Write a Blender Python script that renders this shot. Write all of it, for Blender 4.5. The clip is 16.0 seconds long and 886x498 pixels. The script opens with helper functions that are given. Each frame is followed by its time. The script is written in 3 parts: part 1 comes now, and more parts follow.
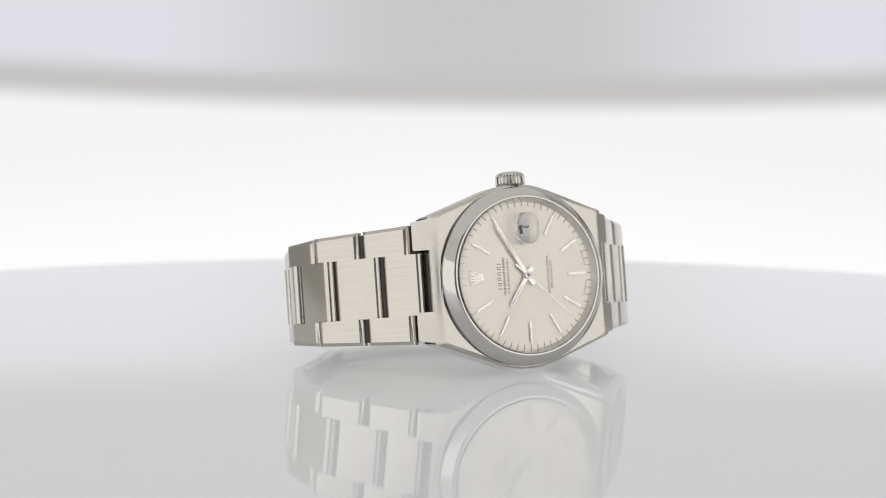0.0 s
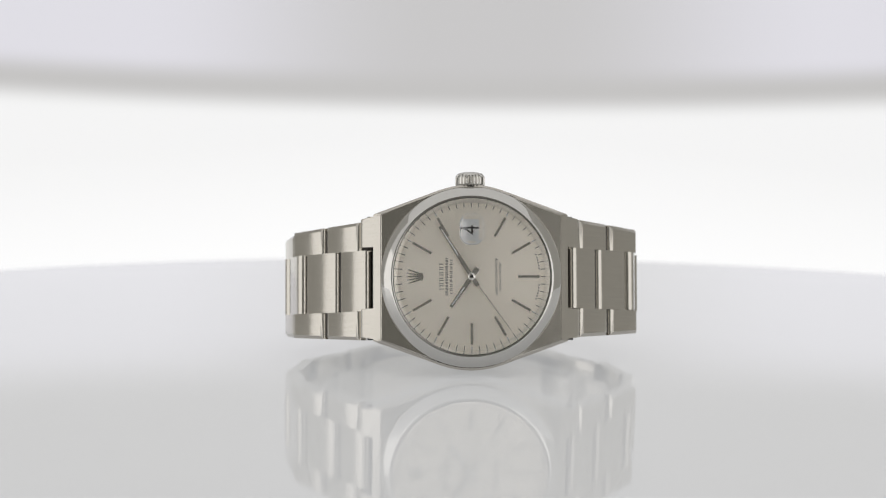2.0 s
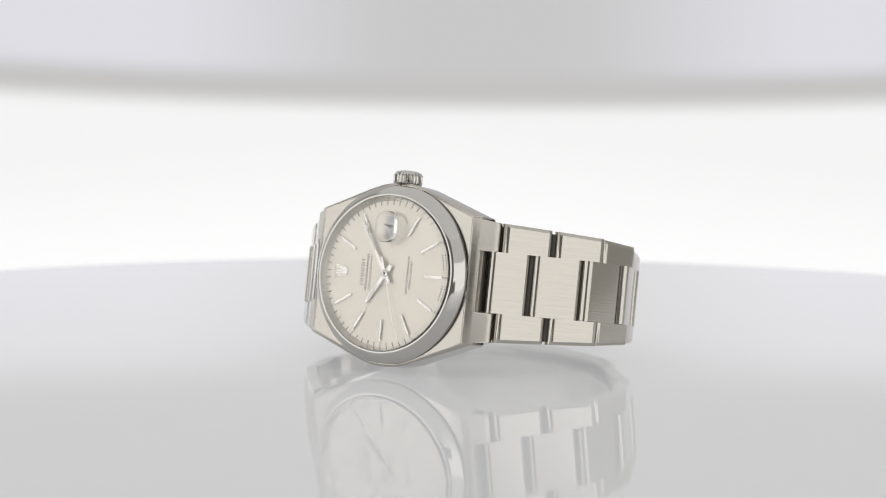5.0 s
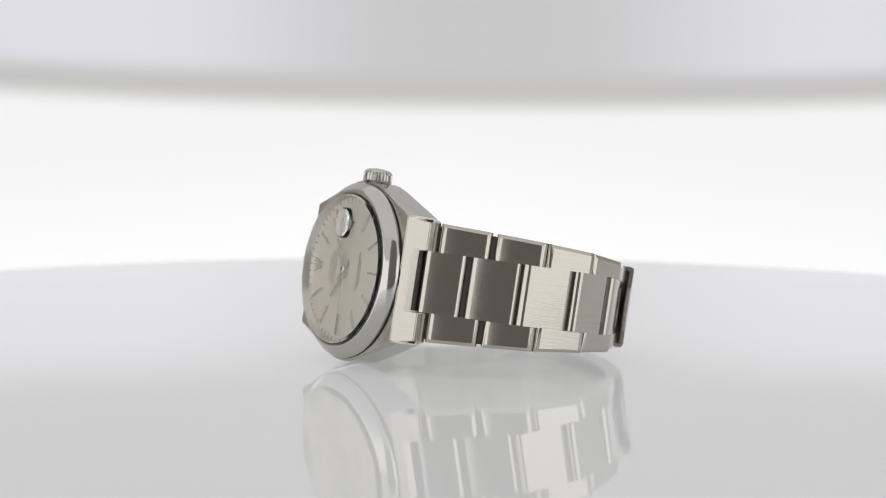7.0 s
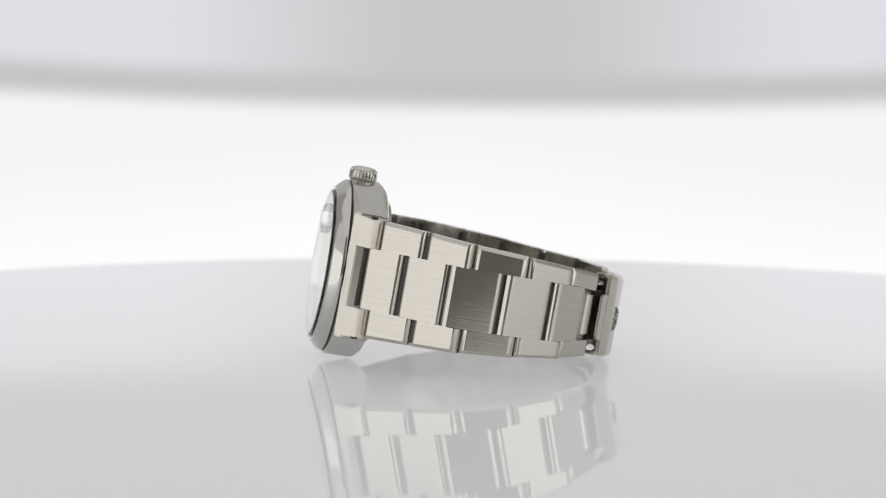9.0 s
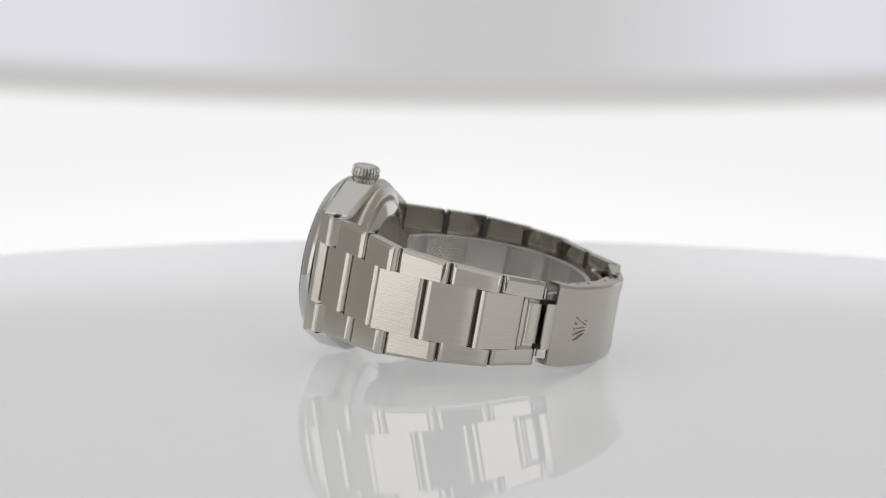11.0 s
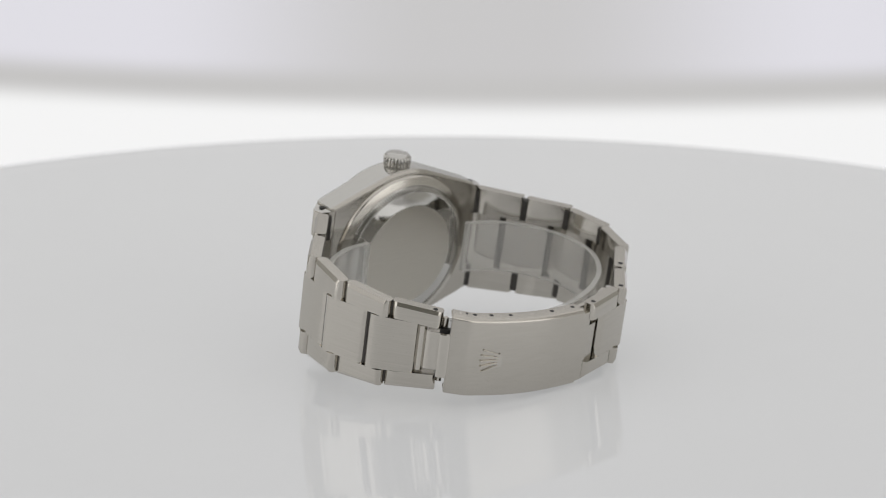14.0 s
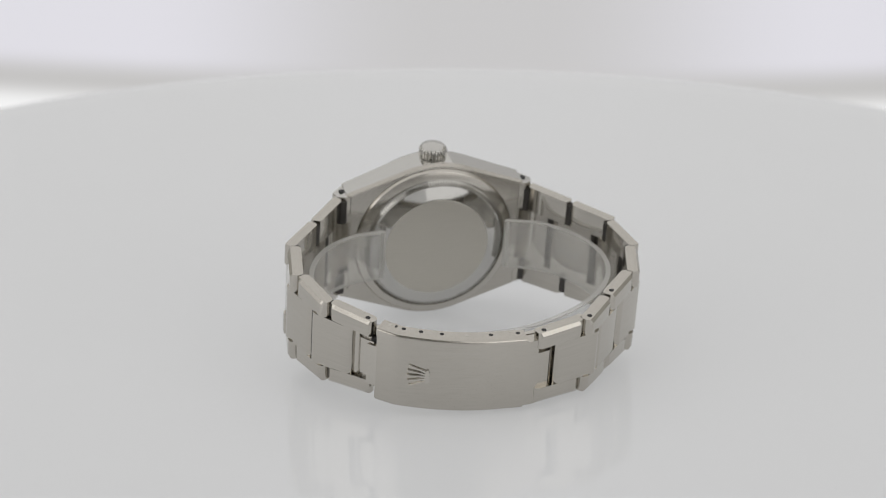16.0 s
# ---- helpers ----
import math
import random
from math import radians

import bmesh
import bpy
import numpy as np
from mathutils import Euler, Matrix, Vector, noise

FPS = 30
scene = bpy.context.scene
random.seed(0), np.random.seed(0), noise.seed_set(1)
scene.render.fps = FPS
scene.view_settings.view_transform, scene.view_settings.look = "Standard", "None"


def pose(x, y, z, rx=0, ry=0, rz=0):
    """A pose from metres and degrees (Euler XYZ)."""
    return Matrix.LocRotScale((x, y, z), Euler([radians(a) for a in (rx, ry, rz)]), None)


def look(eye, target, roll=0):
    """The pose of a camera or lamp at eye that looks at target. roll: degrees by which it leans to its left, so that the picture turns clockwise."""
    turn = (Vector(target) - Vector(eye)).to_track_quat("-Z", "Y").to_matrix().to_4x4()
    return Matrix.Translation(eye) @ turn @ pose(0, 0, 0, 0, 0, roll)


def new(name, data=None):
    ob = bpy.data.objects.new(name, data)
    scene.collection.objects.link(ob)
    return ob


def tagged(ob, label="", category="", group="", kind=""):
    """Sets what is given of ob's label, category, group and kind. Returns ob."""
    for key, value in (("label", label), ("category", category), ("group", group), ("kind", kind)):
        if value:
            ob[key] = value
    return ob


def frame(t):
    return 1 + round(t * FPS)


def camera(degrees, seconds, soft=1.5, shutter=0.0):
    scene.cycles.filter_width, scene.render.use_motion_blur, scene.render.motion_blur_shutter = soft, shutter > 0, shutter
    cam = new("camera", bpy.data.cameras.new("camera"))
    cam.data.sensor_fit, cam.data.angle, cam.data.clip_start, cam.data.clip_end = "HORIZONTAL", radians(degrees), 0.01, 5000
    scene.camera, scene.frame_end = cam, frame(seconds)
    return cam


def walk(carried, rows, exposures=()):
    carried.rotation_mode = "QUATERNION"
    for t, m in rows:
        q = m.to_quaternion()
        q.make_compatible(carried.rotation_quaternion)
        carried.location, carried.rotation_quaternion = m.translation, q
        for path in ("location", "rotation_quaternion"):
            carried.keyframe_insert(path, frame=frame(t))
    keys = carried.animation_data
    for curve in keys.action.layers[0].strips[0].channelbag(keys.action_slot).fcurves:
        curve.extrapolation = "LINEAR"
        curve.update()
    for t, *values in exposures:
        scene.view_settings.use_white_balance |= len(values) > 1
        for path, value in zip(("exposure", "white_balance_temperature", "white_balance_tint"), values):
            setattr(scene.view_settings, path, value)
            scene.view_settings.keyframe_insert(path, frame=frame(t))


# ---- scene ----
cam = camera(21.72, 16.0, soft=1.1)
cam.data.dof.use_dof, cam.data.dof.focus_distance, cam.data.dof.aperture_fstop = True, 0.442, 25.0
EYE = (-0.00375, -0.47698, 0.0681)
PITCH, ROLL = 5.5, 0.42
aim = (EYE[0], EYE[1] + math.cos(radians(PITCH)), EYE[2] - math.sin(radians(PITCH)))
walk(cam, [(0.0, look(EYE, aim, ROLL)), (16.0, look(EYE, aim, ROLL))])

# ---------- turntable: seconds, turn about its axle, lean towards the lens (degrees)
SPIN = [(0, 25.79), (0.5, 20.09), (1, 14.28), (1.5, 8.42), (2, 2.62), (2.5, -2.99), (3, -8.72), (3.5, -14.68), (4, -20.86), (4.5, -27.03),
        (5, -33.22), (5.5, -39.42), (6, -45.6), (6.5, -51.6), (7, -57.47), (7.5, -63.46), (8, -69.46), (8.5, -75.47), (9, -81.54), (9.5, -87.59),
        (10, -93.62), (10.5, -99.63), (11, -105.62), (11.5, -111.57), (12, -117.38), (12.5, -123.12), (13, -128.84), (13.5, -134.62), (14, -140.5),
        (14.5, -146.43), (15, -152.4), (15.5, -158.44), (16, -164.53)]
LEAN = [(0, 0.0), (9.5, 0.0), (10, 0.15), (10.5, 0.65), (11, 1.5), (11.5, 2.7), (12, 4.15), (12.5, 5.62), (13, 7.08),
        (13.5, 8.52), (14, 9.93), (14.5, 11.32), (15, 12.68), (15.5, 14.05), (16, 15.45)]
PIVOT = (0.0, -0.0025, -0.0046)
WATCH_AT = (0.00061, -0.02851, 0.01957)
WATCH_TURN = (-9.8, -0.2, -0.2)


def between(table, t):
    xs, ys = [r[0] for r in table], [r[1] for r in table]
    return float(np.interp(t, xs, ys))


def table_pose(t):
    return (Matrix.Translation(PIVOT) @ pose(0, 0, 0, between(LEAN, t)) @ Matrix.Translation([-c for c in PIVOT])
            @ pose(0, 0, 0, 0, 0, between(SPIN, t)))


def watch_pose(t):
    return table_pose(t) @ Matrix.Translation(WATCH_AT) @ pose(0, 0, 0, *WATCH_TURN)


# ---------- light: an added white tent, mostly unseen; cloth, backdrop and disc are given glow
world = bpy.data.worlds.new("studio_dark")
scene.world = world
world.use_nodes = True
world.node_tree.nodes["Background"].inputs[0].default_value = (0.9, 0.92, 1.0, 1)
world.node_tree.nodes["Background"].inputs[1].default_value = 0.05
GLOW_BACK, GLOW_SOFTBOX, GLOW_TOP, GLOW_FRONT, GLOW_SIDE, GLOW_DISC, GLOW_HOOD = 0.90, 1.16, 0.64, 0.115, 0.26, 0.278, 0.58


# ---------- materials
def nodes_of(name):
    m = bpy.data.materials.new(name)
    m.use_nodes = True
    return m, m.node_tree.nodes, m.node_tree.links, m.node_tree.nodes["Principled BSDF"]


def steel(name, color, rough, grain=(1, 1, 1), bump=0.0, scale=900, var=0.05):
    """Steel with a brushed grain stretched along one axis."""
    m, n, l, p = nodes_of(name)
    co, mp = n.new("ShaderNodeTexCoord"), n.new("ShaderNodeMapping")
    mp.inputs["Scale"].default_value = grain
    l.new(co.outputs["Object"], mp.inputs["Vector"])
    nz = n.new("ShaderNodeTexNoise")
    nz.inputs["Scale"].default_value, nz.inputs["Detail"].default_value = scale, 5
    l.new(mp.outputs[0], nz.inputs["Vector"])
    big = n.new("ShaderNodeTexNoise")
    big.inputs["Scale"].default_value, big.inputs["Detail"].default_value = 160, 3
    l.new(co.outputs["Object"], big.inputs["Vector"])
    rr = n.new("ShaderNodeMapRange")
    rr.inputs["To Min"].default_value, rr.inputs["To Max"].default_value = rough * 0.8, rough * 1.25
    l.new(big.outputs["Fac"], rr.inputs["Value"])
    l.new(rr.outputs[0], p.inputs["Roughness"])
    mx = n.new("ShaderNodeMix")
    mx.data_type = "RGBA"
    mx.inputs[6].default_value = (*[c * (1 - var) for c in color], 1)
    mx.inputs[7].default_value = (*[min(1, c * (1 + var)) for c in color], 1)
    l.new(nz.outputs["Fac"], mx.inputs[0])
    l.new(mx.outputs[2], p.inputs["Base Color"])
    p.inputs["Metallic"].default_value = 1.0
    if bump:
        b = n.new("ShaderNodeBump")
        b.inputs["Strength"].default_value, b.inputs["Distance"].default_value = bump, 0.00005
        l.new(nz.outputs["Fac"], b.inputs["Height"])
        l.new(b.outputs[0], p.inputs["Normal"])
    return m


def plain(name, color, rough=0.5, metal=0.0, var=0.06, scale=300):
    m, n, l, p = nodes_of(name)
    nz, mx = n.new("ShaderNodeTexNoise"), n.new("ShaderNodeMix")
    co = n.new("ShaderNodeTexCoord")
    l.new(co.outputs["Object"], nz.inputs["Vector"])
    nz.inputs["Scale"].default_value = scale
    mx.data_type = "RGBA"
    mx.inputs[6].default_value = (*[c * (1 - var) for c in color], 1)
    mx.inputs[7].default_value = (*[min(1, c * (1 + var)) for c in color], 1)
    l.new(nz.outputs["Fac"], mx.inputs[0])
    l.new(mx.outputs[2], p.inputs["Base Color"])
    p.inputs["Roughness"].default_value, p.inputs["Metallic"].default_value = rough, metal
    return m


def glass(name, ior=1.5, rough=0.0, tint=(1, 1, 1)):
    m, n, l, p = nodes_of(name)
    p.inputs["Base Color"].default_value = (*tint, 1)
    p.inputs["Transmission Weight"].default_value, p.inputs["IOR"].default_value = 1.0, ior
    p.inputs["Roughness"].default_value = rough
    return m


def glow(name, color, strength, cloth=(0.22, 0.22, 0.22)):
    """Cloth given its brightness as emission, with a faint unevenness."""
    m, n, l, p = nodes_of(name)
    co, nz, rr = n.new("ShaderNodeTexCoord"), n.new("ShaderNodeTexNoise"), n.new("ShaderNodeMapRange")
    nz.inputs["Scale"].default_value = 3.0
    l.new(co.outputs["Object"], nz.inputs["Vector"])
    rr.inputs["To Min"].default_value, rr.inputs["To Max"].default_value = strength * 0.95, strength * 1.05
    l.new(nz.outputs["Fac"], rr.inputs["Value"])
    p.inputs["Base Color"].default_value = (*cloth, 1)
    p.inputs["Roughness"].default_value = 0.9
    p.inputs["Emission Color"].default_value = (*color, 1)
    l.new(rr.outputs[0], p.inputs["Emission Strength"])
    return m


def backdrop_material():
    """Paper with its light painted in as glow: bright below, a dim soft-edged header above that sags a little in the
    middle.
    """
    m, n, l, p = nodes_of("backdrop_painted_glow")
    co, sx = n.new("ShaderNodeTexCoord"), n.new("ShaderNodeSeparateXYZ")
    l.new(co.outputs["Object"], sx.inputs[0])

    def op(kind, a, b):
        q = n.new("ShaderNodeMath")
        q.operation = kind
        for i, v in enumerate((a, b)):
            if isinstance(v, (int, float)):
                q.inputs[i].default_value = v
            else:
                l.new(v, q.inputs[i])
        return q.outputs[0]
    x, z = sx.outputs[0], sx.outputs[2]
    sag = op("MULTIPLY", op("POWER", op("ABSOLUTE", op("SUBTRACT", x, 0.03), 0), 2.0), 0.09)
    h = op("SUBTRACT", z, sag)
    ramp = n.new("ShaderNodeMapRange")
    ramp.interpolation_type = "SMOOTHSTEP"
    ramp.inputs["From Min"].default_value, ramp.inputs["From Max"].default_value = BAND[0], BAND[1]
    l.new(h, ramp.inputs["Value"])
    # broad pale patches of light painted into the header's glow at both sides
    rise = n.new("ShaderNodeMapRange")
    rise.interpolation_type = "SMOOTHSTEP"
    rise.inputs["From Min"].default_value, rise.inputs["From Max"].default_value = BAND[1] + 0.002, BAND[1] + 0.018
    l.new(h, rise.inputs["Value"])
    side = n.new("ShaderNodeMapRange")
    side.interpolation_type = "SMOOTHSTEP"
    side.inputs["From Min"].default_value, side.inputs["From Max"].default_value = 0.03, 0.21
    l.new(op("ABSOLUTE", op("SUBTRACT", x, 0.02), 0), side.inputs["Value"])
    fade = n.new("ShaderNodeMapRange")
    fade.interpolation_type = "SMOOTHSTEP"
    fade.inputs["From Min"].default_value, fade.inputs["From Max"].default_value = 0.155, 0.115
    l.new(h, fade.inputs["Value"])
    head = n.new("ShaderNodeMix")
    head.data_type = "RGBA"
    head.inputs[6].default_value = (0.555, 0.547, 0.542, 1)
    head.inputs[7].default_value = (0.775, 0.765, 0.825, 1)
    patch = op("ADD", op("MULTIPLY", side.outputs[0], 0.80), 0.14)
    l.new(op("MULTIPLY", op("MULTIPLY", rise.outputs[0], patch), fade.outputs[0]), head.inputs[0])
    mix = n.new("ShaderNodeMix")
    mix.data_type = "RGBA"
    # painted falloff: brightest low down, weaker towards header and sides
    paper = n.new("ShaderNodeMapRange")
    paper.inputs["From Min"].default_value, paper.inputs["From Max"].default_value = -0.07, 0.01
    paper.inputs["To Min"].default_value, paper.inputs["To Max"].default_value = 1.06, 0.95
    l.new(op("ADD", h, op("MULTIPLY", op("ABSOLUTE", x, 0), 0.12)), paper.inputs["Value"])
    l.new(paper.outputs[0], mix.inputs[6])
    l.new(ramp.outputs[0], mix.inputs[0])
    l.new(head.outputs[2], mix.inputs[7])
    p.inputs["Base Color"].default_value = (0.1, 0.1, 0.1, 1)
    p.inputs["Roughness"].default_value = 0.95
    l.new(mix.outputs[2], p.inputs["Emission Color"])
    # dim belt painted higher up, to darken what the disc mirrors
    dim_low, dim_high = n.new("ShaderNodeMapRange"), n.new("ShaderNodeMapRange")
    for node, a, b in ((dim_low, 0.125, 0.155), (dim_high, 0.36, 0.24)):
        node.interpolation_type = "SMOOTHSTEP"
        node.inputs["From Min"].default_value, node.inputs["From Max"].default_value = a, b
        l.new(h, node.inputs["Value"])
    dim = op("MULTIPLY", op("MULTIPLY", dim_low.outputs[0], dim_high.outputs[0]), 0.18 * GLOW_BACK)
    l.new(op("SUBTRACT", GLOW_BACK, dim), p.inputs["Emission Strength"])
    return m


BAND = (0.0125, 0.0285)
STEEL = (0.535, 0.51, 0.465)
brushed_u = steel("brushed_steel_along", STEEL, 0.12, (0.10, 6, 6), 0.18, 640, 0.10)
brushed_band = steel("brushed_steel_band", STEEL, 0.20, (0.25, 0.25, 9), 0.30, 900, 0.09)
plate_steel = steel("back_plate_steel", (0.54, 0.515, 0.46), 0.30, (0.25, 0.25, 9), 0.14, 700, 0.07)
brushed_case = steel("brushed_steel_case", STEEL, 0.18, (0.15, 0.15, 9), 0.13, 750, 0.08)
polished = steel("polished_steel", (0.58, 0.57, 0.545), 0.07, var=0.02)
satin = steel("satin_steel", (0.57, 0.545, 0.50), 0.20, (4, 1, 4), 0.06, 500)
mirror = steel("mirror_steel", (0.72, 0.70, 0.67), 0.035, var=0.01)
dial_metal = steel("silver_dial", (1.0, 0.93, 0.825), 0.34, var=0.015, scale=2500)
dial_skin = dial_metal.node_tree.nodes["Principled BSDF"]
dial_skin.inputs["Metallic"].default_value, dial_skin.inputs["Anisotropic"].default_value = 0.43, 0.5
dial_rays = dial_metal.node_tree.nodes.new("ShaderNodeTangent")
dial_rays.direction_type, dial_rays.axis = "RADIAL", "Y"
dial_skin.inputs["Anisotropic Rotation"].default_value = 0.25
dial_metal.node_tree.links.new(dial_rays.outputs[0], dial_skin.inputs["Tangent"])
pale_ring = steel("pale_ring_steel", (0.80, 0.785, 0.75), 0.30, var=0.02)
# black stands in for the shade in holes, gaps and the clasp hollow
recess_black = plain("recess_shade_black", (0.02, 0.02, 0.02), 0.6)
ink = plain("grey_ink", (0.035, 0.033, 0.03), 0.5)
date_white = plain("date_wheel", (0.86, 0.87, 0.87), 0.5)
date_ink = plain("date_ink", (0.01, 0.01, 0.012), 0.5)
crystal_glass = glass("sapphire", 1.5)
# steel darkened to stand in for shade in link gaps and under the crown
recess_shade_steel = steel("recess_dark_steel", (0.09, 0.085, 0.08), 0.5, var=0.1)
cuff_plastic = plain("milky_plastic", (0.74, 0.73, 0.70), 0.10, 0, 0.03, 60)
cuff_plastic.node_tree.nodes["Principled BSDF"].inputs["Alpha"].default_value = 0.23
cuff_edge = plain("frosted_plastic", (0.70, 0.69, 0.66), 0.3, 0, 0.03, 60)
cuff_edge.node_tree.nodes["Principled BSDF"].inputs["Alpha"].default_value = 0.38
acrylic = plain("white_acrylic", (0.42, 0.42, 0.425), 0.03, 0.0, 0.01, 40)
# even glow added to the disc, to lift it and thin contact shade
disc_glow = acrylic.node_tree.nodes["Principled BSDF"]
disc_glow.inputs["IOR"].default_value = 1.34
disc_glow.inputs["Emission Color"].default_value = (0.97, 0.985, 1.0, 1)
disc_glow.inputs["Emission Strength"].default_value = GLOW_DISC
floor_cloth = plain("floor_cloth", (0.45, 0.45, 0.45), 0.9, 0, 0.04, 8)
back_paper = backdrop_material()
softbox_cloth = glow("softbox_cloth", (1.0, 0.985, 0.965), GLOW_SOFTBOX)
hood_glow = glow("added_hood_glow", (1.0, 0.985, 0.965), GLOW_HOOD)
top_cloth = glow("tent_top_cloth", (1.0, 0.99, 0.98), GLOW_TOP)
# warm tint of the unseen side and front glow yellows the dial
side_cloth = glow("tent_side_cloth", (1.0, 0.975, 0.88), GLOW_SIDE)
front_cloth = glow("tent_front_cloth", (1.0, 0.98, 0.85), GLOW_FRONT, (0.08, 0.08, 0.08))


# ---------- mesh helpers (millimetres in, metres out)
def link_mesh(name, bm, material, smooth=30.0):
    bmesh.ops.remove_doubles(bm, verts=bm.verts, dist=1e-5)
    bmesh.ops.recalc_face_normals(bm, faces=bm.faces)
    me = bpy.data.meshes.new(name)
    bm.to_mesh(me)
    bm.free()
    me.transform(Matrix.Scale(0.001, 4))
    me.materials.append(material)
    if smooth:
        me.shade_smooth()
        me.set_sharp_from_angle(angle=radians(smooth))
    return me


def part(name, bm, material, parent, label="", smooth=30.0):
    me = bm if isinstance(bm, bpy.types.Mesh) else link_mesh(name, bm, material, smooth)
    ob = new(name, me)
    ob.parent = parent
    if label:
        tagged(ob, label)
    return ob


def lathe(bm, rows, n=96, axis="y", teeth=None):
    """Turn (radius, height) rows about an axis; a row with radius 0 closes the end."""
    rings = []
    for k, (r, h) in enumerate(rows):
        ring = []
        for i in range(n if r > 0 else 1):
            a = 2 * math.pi * i / n
            rr = r + (teeth[k] * (1 if (i // 2) % 2 else 0) if teeth else 0)
            c, s = rr * math.cos(a), rr * math.sin(a)
            ring.append(bm.verts.new((c, h, s) if axis == "y" else (c, s, h)))
        rings.append(ring)
    for a, b in zip(rings, rings[1:]):
        for i in range(n):
            q = [a[i % len(a)], a[(i + 1) % len(a)], b[(i + 1) % len(b)], b[i % len(b)]]
            u = list(dict.fromkeys(q))
            if len(u) > 2:
                bm.faces.new(u)
    return bm


def hull(bm, points):
    vs = [bm.verts.new(p) for p in points]
    r = bmesh.ops.convex_hull(bm, input=vs)
    bmesh.ops.delete(bm, geom=[v for v in r["geom_interior"] if isinstance(v, bmesh.types.BMVert)], context="VERTS")
    return bm


def box(bm, x0, x1, y0, y1, z0, z1, bevel=0.0):
    m = Matrix.LocRotScale(((x0 + x1) / 2, (y0 + y1) / 2, (z0 + z1) / 2), None, (x1 - x0, y1 - y0, z1 - z0))
    r = bmesh.ops.create_cube(bm, size=1, matrix=m)
    if bevel:
        es = list({e for v in r["verts"] for e in v.link_edges})
        bmesh.ops.bevel(bm, geom=es, offset=bevel, segments=2, affect="EDGES")
    return bm


def prism(bm, outline, y0, y1, bevel=0.0):
    """An outline in x, z pushed from y0 to y1."""
    a = [bm.verts.new((x, y0, z)) for x, z in outline]
    b = [bm.verts.new((x, y1, z)) for x, z in outline]
    n = len(a)
    top = bm.faces.new(a)
    bm.faces.new(b[::-1])
    for i in range(n):
        bm.faces.new((a[i], b[i], b[(i + 1) % n], a[(i + 1) % n]))
    if bevel:
        bmesh.ops.bevel(bm, geom=list(top.edges), offset=bevel, segments=2, affect="EDGES")
    return bm


def rounded(w, h, r, cx=0.0, cz=0.0, seg=8):
    out = []
    for sx, sz, a0 in ((1, 1, 0), (-1, 1, 90), (-1, -1, 180), (1, -1, 270)):
        for k in range(seg + 1):
            a = radians(a0 + 90 * k / seg)
            out.append((cx + sx * (w / 2 - r) + r * math.cos(a), cz + sz * (h / 2 - r) + r * math.sin(a)))
    return out


def strip(bm, path, z0, z1, thick):
    """A band standing on edge along a path of (x, y); thickness goes to the inside (left of the way)."""
    n = len(path)
    rows = []
    for i, p in enumerate(path):
        a, b = Vector(path[max(0, i - 1)]), Vector(path[min(n - 1, i + 1)])
        d = (b - a).normalized()
        q = Vector(p) + Vector((-d.y, d.x)) * thick
        lo = z0(i / (n - 1)) if callable(z0) else z0
        hi = z1(i / (n - 1)) if callable(z1) else z1
        rows.append([bm.verts.new((p[0], p[1], lo)), bm.verts.new((p[0], p[1], hi)), bm.verts.new((q.x, q.y, hi)), bm.verts.new((q.x, q.y, lo))])
    for a, b in zip(rows, rows[1:]):
        for k in range(4):
            bm.faces.new((a[k], a[(k + 1) % 4], b[(k + 1) % 4], b[k]))
    bm.faces.new(rows[0])
    bm.faces.new(rows[-1][::-1])
    return bm


def spline(points, n):
    """A smooth path through points (Catmull-Rom), n steps each."""
    ps = [Vector(p) for p in points]
    ps = [ps[0] * 2 - ps[1]] + ps + [ps[-1] * 2 - ps[-2]]
    out = []
    for i in range(1, len(ps) - 2):
        a, b, c, d = ps[i - 1:i + 3]
        for k in range(n):
            t = k / n
            out.append(0.5 * (2 * b + (c - a) * t + (2 * a - 5 * b + 4 * c - d) * t * t + (3 * b - a - 3 * c + d) * t ** 3))
    return [tuple(v) for v in out] + [tuple(ps[-2])]


# ---------- the tent round the turntable (metres)
def panel(name, corners, material, thick, label, category):
    """A flat cloth panel with thickness, from four corners; it thickens away from the middle."""
    bm = bmesh.new()
    c = sum((Vector(p) for p in corners), Vector()) / 4
    nrm = (Vector(corners[1]) - Vector(corners[0])).cross(Vector(corners[3]) - Vector(corners[0])).normalized()
    if nrm.dot(c - Vector((0, 0, 0.2))) < 0:
        nrm = -nrm
    a = [bm.verts.new(p) for p in corners]
    b = [bm.verts.new(Vector(p) + nrm * thick) for p in corners]
    bm.faces.new(a)
    bm.faces.new(b[::-1])
    for i in range(4):
        bm.faces.new((a[i], b[i], b[(i + 1) % 4], a[(i + 1) % 4]))
    bmesh.ops.recalc_face_normals(bm, faces=bm.faces)
    me = bpy.data.meshes.new(name)
    bm.to_mesh(me)
    bm.free()
    me.materials.append(material)
    return tagged(new(name, me), label, category, kind="structure")


def azimuth(deg, r):
    """A spot on the ground at r metres; 0 degrees is towards the lens, positive to its right."""
    return (r * math.sin(radians(deg)), -r * math.cos(radians(deg)))


FLOOR_Z, TOP_Z, TENT_R, BACK_Y, SOFTBOX_Z = -0.12, 0.95, 0.95, 0.90, 0.40


